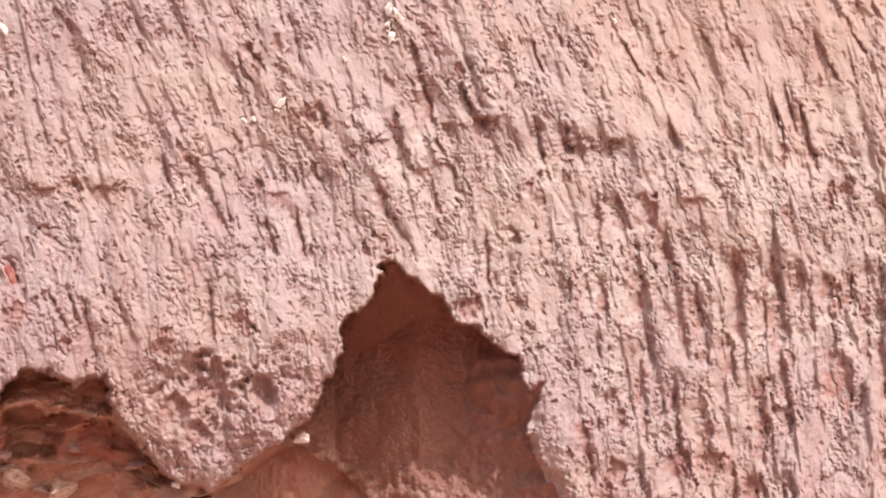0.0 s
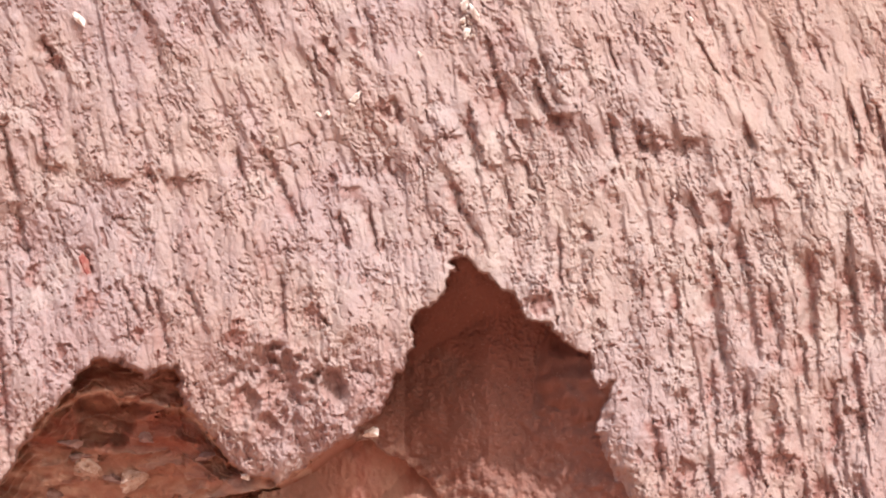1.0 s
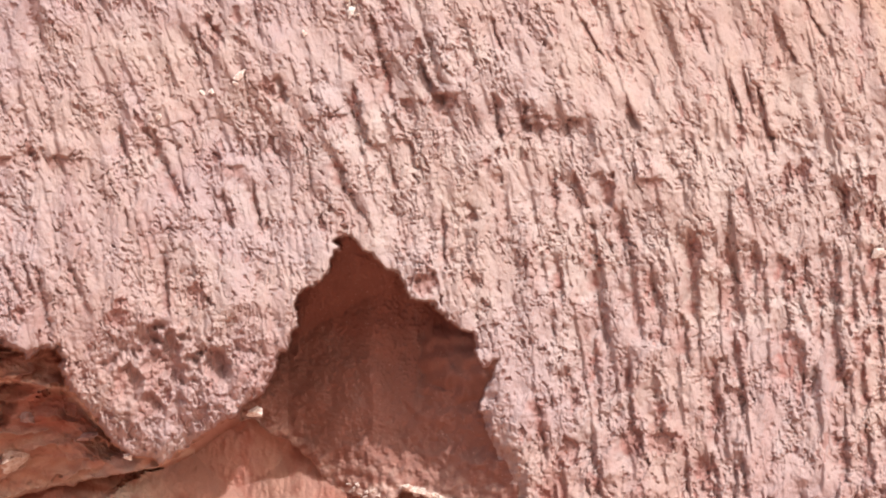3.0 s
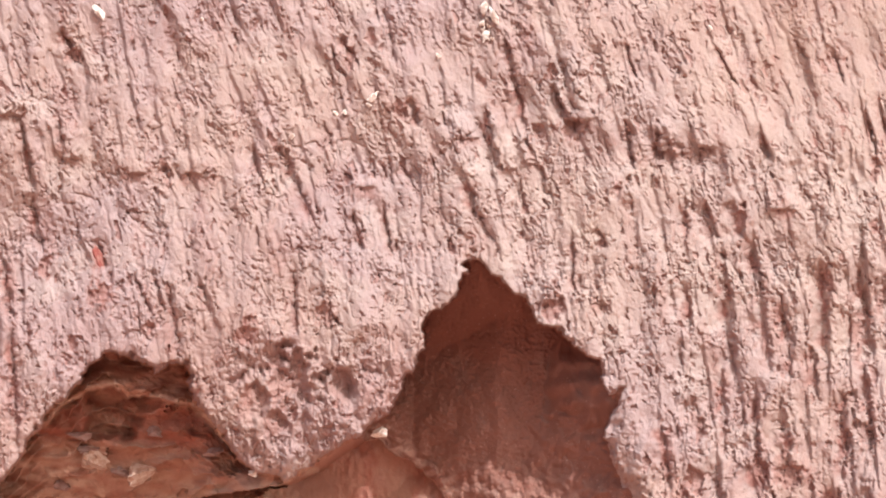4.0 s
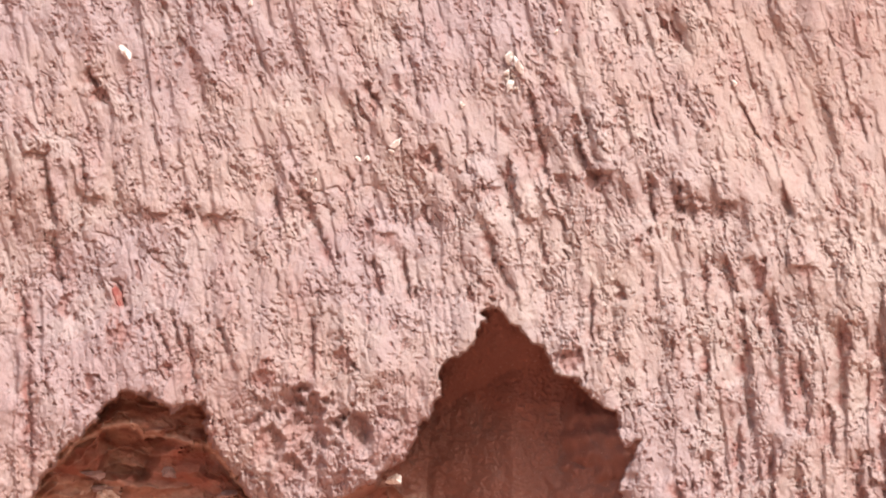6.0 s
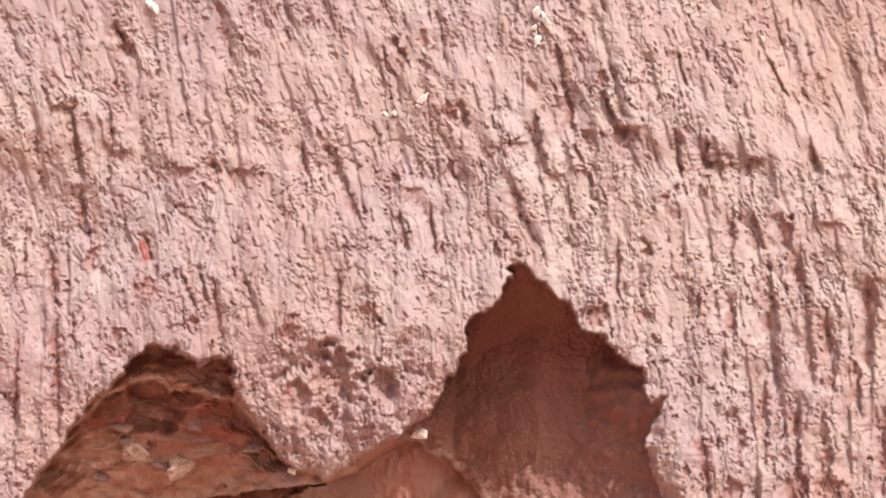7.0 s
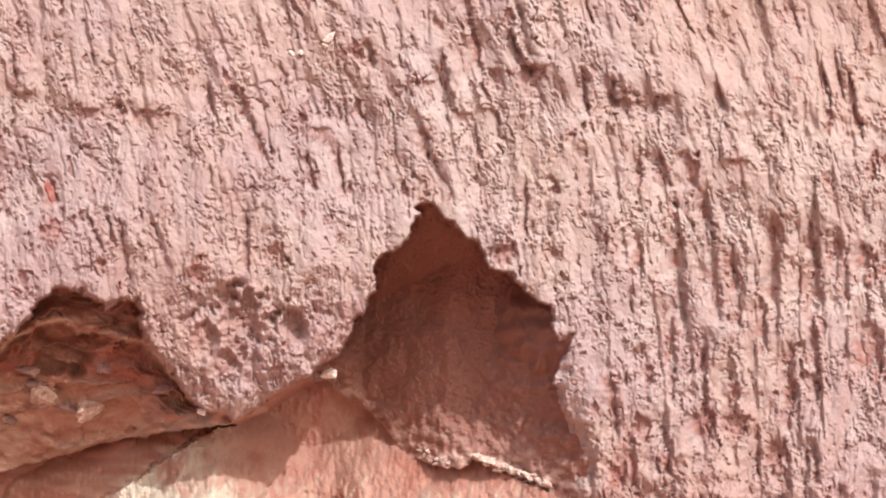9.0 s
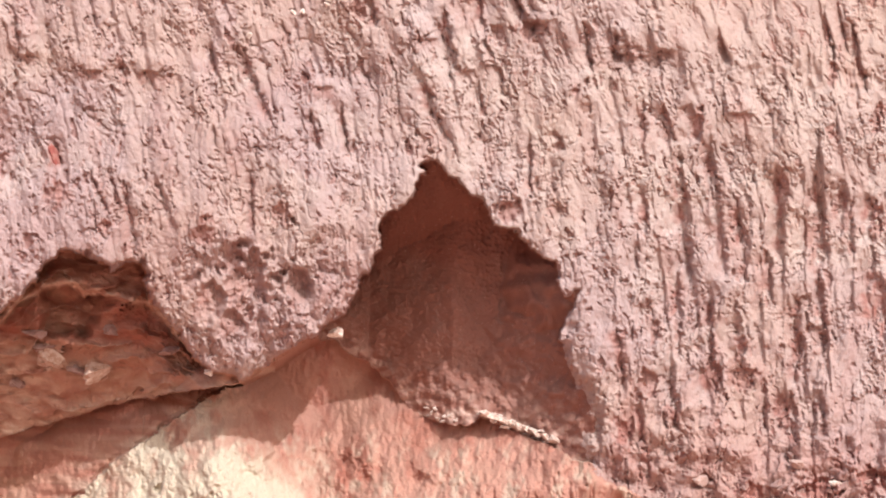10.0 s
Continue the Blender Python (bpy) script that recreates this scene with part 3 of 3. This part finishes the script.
    # colours recesses redder and darker: exposed earth and their painted shade
    iron += f * 0.68 * fresh_shade
    iron += f * 0.2 * ease(perlin(q / 40, y / 130, 61), 0.25, 0.6)
    # paler across the middle and right of the upper face
    pale += f * 0.25 * ease(x, 400, 760) * (1 - ease(y, 480, 800)) * ease(y, 60, 230)
    pale += f * 0.25 * ease(perlin(x / 130, y / 90, 62), 0.1, 0.5)
    w = zone == 1
    iron += w * 0.55 * ease(y, 790, 860) * ease(rubble(x, y, 140, 4, 50, crease=0.2), 0.0, 0.45)
    iron += m_patch(x, y) * (zone == 4)
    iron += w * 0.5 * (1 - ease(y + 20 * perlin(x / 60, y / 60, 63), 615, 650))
    pale += w * (0.35 * ease(y, 830, 920) * ease(perlin(x / 22, y / 18, 64), -0.1, 0.4) + 0.6 * np.exp(-np.abs(y - lip_cave + 14) / 20) * ease(perlin(x / 26, y / 14, 65), -0.3, 0.2))
    b = zone == 2
    pale += b * (0.4 * ease(step, 0.75, 1.0) * ease(perlin(x / 50, y / 14, 66), -0.2, 0.3) + 0.5 * np.exp(-np.abs(y - lip_shelf + 6) / 7))
    pale += b * 0.75 * np.exp(-((below + 5) / 6) ** 2) * ease(perlin(x / 22, y / 12, 177), -0.45, 0.1) * (1 - ease(x, 235, 285))
    pale += b * 0.3 * np.exp(-((below + 22) / 5) ** 2) * ease(perlin(x / 26, y / 12, 178), -0.3, 0.2)
    iron += b * 0.6 * ease(below, 4, 14) * (1 - ease(y, 800, 830)) * (1 - recess)
    pale += b * 0.5 * ease(-x, -110, 30) * ease(y, 800, 860) * ease(perlin(x / 50, y / 14, 192), -0.35, 0.2)
    pale += b * 0.38 * ease(y + 20 * perlin(x / 40, y / 40, 189), 810, 870) * ease(rubble(x / 2, y, 190, 4, 40, crease=0.2), -0.25, 0.35)
    iron += b * 0.35 * ease(perlin(x / 34, y / 18, 193), -0.2, 0.35)
    ochre += b * 0.3 * ease(perlin(x / 60, y / 20, 67), -0.1, 0.3)
    r = zone == 3
    pale += r * 0.9 * np.exp(-np.maximum(lip_crust - y, 0) / 40) * ease(perlin(x / 50, y / 20, 73), -0.5, 0.1)
    iron += r * 0.5 * ease(perlin(x / 80, y / 20, 68), -0.3, 0.3)
    m = zone == 4
    cream = ease(-np.hypot((x - 330) / 210, (y - 1110) / 120) + 0.6 * rubble(x, y / 1.8, 115, 5, 90, gain=0.7, crease=0.2), -1.15, -0.55)
    pale += m * (np.maximum(cream, 0.9 * np.exp(-np.maximum(below_crust - 14, 0) / 85) * (1 - ease(x, 280, 420))) + 0.55 * ease(rubble(x, y / 2, 120, 4, 44, gain=0.65, crease=0.25), 0.02, 0.4) * ease(y, 930, 985))
    iron += m * 0.7 * ease(rubble(x, y / 1.5, 110, 4, 60, crease=0.2), 0.1, 0.5) * (1 - cream)
    ochre += m * 0.5 * ease(perlin(x / 90, y / 90, 72), -0.1, 0.4)
    np.clip(tint, 0, 1, out=tint)
    return x, y, depth, zone, tint


def to_plane(x, y, depth):
    # the marks widen with depth, as the hollows open out behind their rims
    wide = 1 + depth * MARK / AWAY
    return np.stack([(x - 784) * MARK * wide, AWAY * wide, (441 - y) * MARK * wide], axis=-1)


def grid_mesh(name, points, tint, quads, material):
    used, faces = np.unique(quads, return_inverse=True)
    faces = faces.reshape(-1, 4)
    me = bpy.data.meshes.new(name)
    me.vertices.add(len(used))
    me.vertices.foreach_set("co", points[used].astype(np.float32).ravel())
    me.loops.add(faces.size)
    me.loops.foreach_set("vertex_index", faces.ravel().astype(np.int32))
    me.polygons.add(len(faces))
    me.polygons.foreach_set("loop_start", np.arange(0, faces.size, 4, dtype=np.int32))
    me.update(calc_edges=True)
    me.polygons.foreach_set("use_smooth", np.ones(len(faces), bool))
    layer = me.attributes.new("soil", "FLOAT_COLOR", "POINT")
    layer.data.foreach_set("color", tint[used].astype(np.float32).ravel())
    me.materials.append(material)
    me.validate()
    return me


def quads_of(rows, cols):
    index = np.arange(rows * cols).reshape(rows, cols)
    return np.stack([index[:-1, :-1], index[1:, :-1], index[1:, 1:], index[:-1, 1:]], axis=-1).reshape(-1, 4)


# ---- the bank ----
bank = tagged(new("earth_bank"), "tall pink-red earth bank scraped into steep ribs, hollowed at its foot", "earth bank", kind="structure")
bank.matrix_world = STAND

STEP = 1.6
XS, YS = np.arange(-384, 1856, STEP), np.arange(-216, 1164, STEP)
GX, GY, DEPTH, ZONE, TINT = bank_relief(XS, YS)
POINTS, TINTS = to_plane(GX, GY, DEPTH).reshape(-1, 3), TINT.reshape(-1, 4)
QUADS = quads_of(len(YS), len(XS))
QUAD_ZONE = ZONE.ravel()[QUADS].max(axis=1)
for number, name, material, label in (
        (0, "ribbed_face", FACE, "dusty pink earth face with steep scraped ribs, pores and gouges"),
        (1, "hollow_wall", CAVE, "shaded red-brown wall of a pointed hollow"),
        (2, "layered_hollow", BEDS, "dark hollow of thin crumbling brown layers"),
        (3, "red_bed", BEDS, "smooth red earth layer under a ledge"),
        (4, "clay_mound", CLAY, "orange and cream clay slope with a thin crust")):
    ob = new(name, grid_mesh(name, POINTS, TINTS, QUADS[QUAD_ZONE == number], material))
    ob.parent = bank
    tagged(ob, label)


def surface(x, y):
    """The place on the bank's surface, in its own plane, at a mark."""
    return float(DEPTH[int(round((y - YS[0]) / STEP)), int(round((x - XS[0]) / STEP))])


# the rest of the bank, beyond the scraped part: coarser, closed behind
WX, WY = np.arange(-3000, 4601, 20.0), np.arange(-1000, 1481, 20.0)
CX, CY, CDEPTH, CZONE, CTINT = bank_relief(WX, WY)
CPOINTS = to_plane(CX, CY, CDEPTH + 5)
nr, nc = CX.shape
cq = quads_of(nr, nc)
mid = np.stack([CX.ravel()[cq].mean(axis=1), CY.ravel()[cq].mean(axis=1)], axis=-1)
keep = (mid[:, 0] < XS[0] + 30) | (mid[:, 0] > XS[-1] - 30) | (mid[:, 1] < YS[0] + 30) | (mid[:, 1] > YS[-1] - 30)
ring = np.concatenate([np.arange(nc), np.arange(1, nr) * nc + nc - 1, (nr - 1) * nc + np.arange(nc - 2, -1, -1), np.arange(nr - 2, 0, -1) * nc])
back = CPOINTS.reshape(-1, 3)[ring] + np.array([0, 7.0, 0])
first = nr * nc
hoop = first + np.arange(len(ring))
skirt = np.stack([ring, np.roll(ring, -1), np.roll(hoop, -1), hoop], axis=-1)
corner = [first, first + nc - 1, first + nc + nr - 2, first + 2 * nc + nr - 3]
all_quads = np.concatenate([cq[keep], skirt, np.array([corner])])
ob = new("bank_body", grid_mesh("bank_body", np.concatenate([CPOINTS.reshape(-1, 3), back]), np.concatenate([CTINT.reshape(-1, 4), CTINT.reshape(-1, 4)[ring]]), all_quads, FACE))
ob.parent = bank
tagged(ob, "pink-red body of the bank beyond the scraped part")

# ---- the ground ----
gx, gy = np.meshgrid(np.concatenate([[-900, -200, -60], np.arange(-30, 31, 0.5), [60, 200, 900]]), np.concatenate([[-900, -200, -60], np.arange(-20, 21, 0.5), [60, 200, 900]]))
gz = 0.06 * perlin(gx / 2.3 + 50, gy / 2.3 + 50, 80) + 0.03 * perlin(gx / 0.9 + 90, gy / 0.9 + 90, 81)
gpoints = np.stack([gx, gy, gz], axis=-1).reshape(-1, 3)
gtint = np.zeros((len(gpoints), 4), np.float32)
ground = new("ground", grid_mesh("ground", gpoints, gtint, quads_of(*gx.shape)[:, ::-1], GROUND))
tagged(ground, "bare trodden red earth in front of the bank", "ground", kind="structure")


# ---- stones ----
def stone(name, x, y, size, label, material, seed, sink=0.0, turn=0.0, category="stone", group="", ahead=None):
    """An uneven stone of that size (across, deep, high; in marks), sunk into the bank's surface at (x, y)."""
    bm = bmesh.new()
    bmesh.ops.create_icosphere(bm, subdivisions=3, radius=1.0)
    for v in bm.verts:
        n = v.co.normalized()
        k = 1 + 0.55 * noise.noise(n * 1.7 + Vector((seed, 0, 0))) + 0.4 * noise.noise(n * 4.2 + Vector((0, seed, 0)))
        v.co = n * k
    # broken flats
    for i in range(6):
        a = Vector((math.sin(seed * 3.1 + i * 2.2), math.cos(seed * 1.7 + i * 1.3), math.sin(seed + i * 4.1))).normalized()
        for v in bm.verts:
            over = v.co.dot(a) - 0.6
            if over > 0:
                v.co -= a * over * 0.85
    for v in bm.verts:
        v.co = Vector((v.co.x * size[0], v.co.y * size[1], v.co.z * size[2])) * (MARK * 0.5)
    for f in bm.faces:
        f.smooth = False
    me = bpy.data.meshes.new(name)
    bm.to_mesh(me)
    bm.free()
    me.materials.append(material)
    ob = new(name, me)
    lift = (surface(x, y) if ahead is None else ahead) - size[1] * (0.5 - sink)
    wide = 1 + lift * MARK / AWAY
    ob.matrix_world = STAND @ pose((x - 784) * MARK * wide, AWAY * wide, (441 - y) * MARK * wide, 0, turn, 0)
    tagged(ob, label, category, group)
    return ob


PALE = "pale stones in the bank"
stone("white_stone", 536, 776, (36, 30, 22), "chalky white stone wedged at the foot of the lump", WHITE, 1.3, ahead=165, group=PALE)
stone("white_stone", 312, 858, (20, 20, 14), "small white stone under the lump's tip", WHITE, 2.1, ahead=110, turn=-20, group=PALE)
stone("white_stone", 688, 16, (18, 14, 22), "white chalk crumb in a gouge", WHITE, 3.2, turn=-25, group=PALE)
stone("white_stone", 706, 30, (13, 14, 34), "white chalk crumb in a gouge", WHITE, 3.9, turn=-20, group=PALE)
stone("white_stone", 692, 66, (13, 12, 22), "white chalk crumb in a gouge", WHITE, 4.4, turn=10, group=PALE)
stone("white_flake", 2, 49, (14, 10, 34), "thin white shell-like flake stuck flat on the bank", WHITE, 5.5, sink=-0.3, turn=-35, category="flake")
stone("white_stone", 497, 183, (17, 12, 18), "small pale stone among pores", WHITE, 6.1, group=PALE)
stone("white_stone", 432, 213, (9, 8, 10), "tiny white stone beside another", WHITE, 6.8, group=PALE)
stone("white_stone", 448, 211, (9, 8, 10), "tiny white stone beside another", WHITE, 7.3, group=PALE)
stone("white_stone", 356, 257, (12, 9, 11), "tiny white stone above a crack", WHITE, 7.9, group=PALE)
stone("white_stone", 610, 105, (10, 8, 12), "tiny white stone on a rib", WHITE, 8.3, group=PALE)
stone("white_stone", 1088, 38, (9, 8, 13), "tiny white stone on the upper slope", WHITE, 8.8, turn=-20, group=PALE)
stone("grey_stone", 1637, 476, (28, 20, 26), "pale grey stone over a socket", GREY, 9.4, group=PALE)
stone("white_stone", 1433, 998, (22, 16, 13), "white broken stone between two holes", GREY, 10.2, group=PALE)
stone("white_stone", 1724, 772, (20, 16, 40), "white crust on a rib", WHITE, 10.9, group=PALE)
stone("pink_stone", 1195, 1004, (30, 20, 22), "dusty pale pink stone at the rib's foot", PINKSTONE, 11.7, group=PALE)
stone("pink_stone", 1363, 966, (28, 20, 18), "dusty pale pink stone at the rib's foot", PINKSTONE, 12.4, turn=30, group=PALE)
stone("red_stone", 1088, 837, (30, 20, 30), "round iron-red stone in a socket", REDSTONE, 13.1, sink=0.85)
stone("crumbling_block", 26, 846, (64, 60, 50), "pale crumbling block lying in the layered hollow", BLOCK, 14.2, sink=0.12, turn=35, category="block")
stone("crumbling_block", 108, 868, (60, 60, 44), "brown-pink crumbling block lying in the layered hollow", BLOCK, 15.0, sink=0.15, turn=-15, category="block")
for i in range(14):
    k = i / 13
    x = 712 + 36 * k + 14 * math.sin(i * 5.3)
    stone("white_crumb", x, line_height(x, LIP_CAVE) - 12 + 9 * math.sin(i * 3.7), (8 + 4 * math.sin(i * 2.1), 8, 6 + 3 * math.cos(i * 1.9)), "white crumb on the hollow's crusted lip", GREY if i % 3 else WHITE, 20 + i * 0.7, group="white crumbs")
for i in range(26):
    x = 800 + 132 * (i / 25) + 6 * math.sin(i * 4.7)
    stone("white_crumb", x, line_height(x, LIP_CAVE) - 10 + 8 * math.sin(i * 2.9), (13 + 7 * math.sin(i * 2.1), 9, 6 + 3 * math.cos(i * 1.9)), "white crumb on the hollow's crusted lip", GREY if i % 3 else WHITE, 40 + i * 0.7, group="white crumbs")
stone("white_stone", 686, 44, (11, 10, 14), "white chalk crumb in a gouge", WHITE, 4.9, turn=30, group=PALE)
stone("white_stone", 490, 196, (10, 8, 9), "tiny white stone among pores", WHITE, 16.3, group=PALE)
stone("white_stone", 505, 174, (9, 8, 8), "tiny white stone among pores", WHITE, 16.9, group=PALE)
stone("white_stone", 221, -52, (9, 8, 14), "tiny white stone on a rib", WHITE, 17.1, group=PALE)
stone("white_stone", 769, -34, (8, 7, 10), "tiny white chalk crumb on the upper slope", WHITE, 18.2, group=PALE)
stone("white_stone", 774, -53, (6, 6, 8), "tiny white chalk crumb on the upper slope", WHITE, 18.9, group=PALE)
stone("white_stone", 187, 55, (7, 7, 8), "tiny white stone on a rib", WHITE, 19.4, group=PALE)
stone("white_stone", 1705, 837, (14, 12, 26), "white crust on a rib", WHITE, 19.9, group=PALE)
stone("white_stone", 1716, 867, (12, 12, 16), "white crust on a rib", WHITE, 21.3, group=PALE)
stone("white_stone", 1479, 531, (8, 8, 10), "tiny white stone in a rib's side", WHITE, 22.4, group=PALE)
for i in range(12):
    k = random.Random(820 + i)
    stone("white_crumb", 684 + 24 * k.random() + 6 * (i % 2), 6 + 66 * k.random(), (k.uniform(4, 8), 6, k.uniform(5, 12)), "white chalk splinter in a gouge", WHITE, 60 + i * 1.9, turn=k.uniform(-40, 30), group="chalk splinters")

# slabs broken from the thin layers of the hollow
for i in range(6):
    k = random.Random(300 + i)
    x, y = k.uniform(-40, 250), k.uniform(735, 900)
    if y > line_height(x, LIP_SHELF) - 14 or y < 730 + 0.25 * max(x - 120, 0):
        continue
    stone("layer_fragment", x, y, (k.uniform(28, 54), k.uniform(36, 50), k.uniform(16, 28)), "flat broken fragment of layered brown earth lying in the hollow", CLOD, 70 + i * 1.37, sink=0.38, turn=k.uniform(-28, 16), category="rock", group="broken fragments in the hollow")

# clods at the foot of the ribs
for i in range(18):
    k = random.Random(500 + i)
    x, y = k.uniform(1080, 1620), k.uniform(930, 1060)
    stone("earth_clod", x, y, (k.uniform(12, 28), k.uniform(14, 24), k.uniform(10, 20)), "crumbled pink earth clod at the ribs' foot", CLOD, 110 + i * 1.13, sink=0.3, turn=k.uniform(-40, 40), category="clod", group="clods at the ribs' foot")

# pale crust ledge along the hollow's lip
for i in range(9):
    k = random.Random(700 + i)
    x = 806 + i * 15.5
    stone("crust_piece", x, line_height(x, LIP_CAVE) - 12, (k.uniform(22, 34), k.uniform(26, 36), k.uniform(11, 17)), "pale crusted earth piece on the hollow's lip", CRUST, 150 + i * 1.7, sink=0.15, turn=18 + k.uniform(-12, 12), category="crust", group="crust ledge")
stone("red_streak", 19, 489, (22, 16, 52), "bright iron-red nodule showing through the dusty face", IRON, 17.7, sink=0.42, turn=-8, category="nodule")
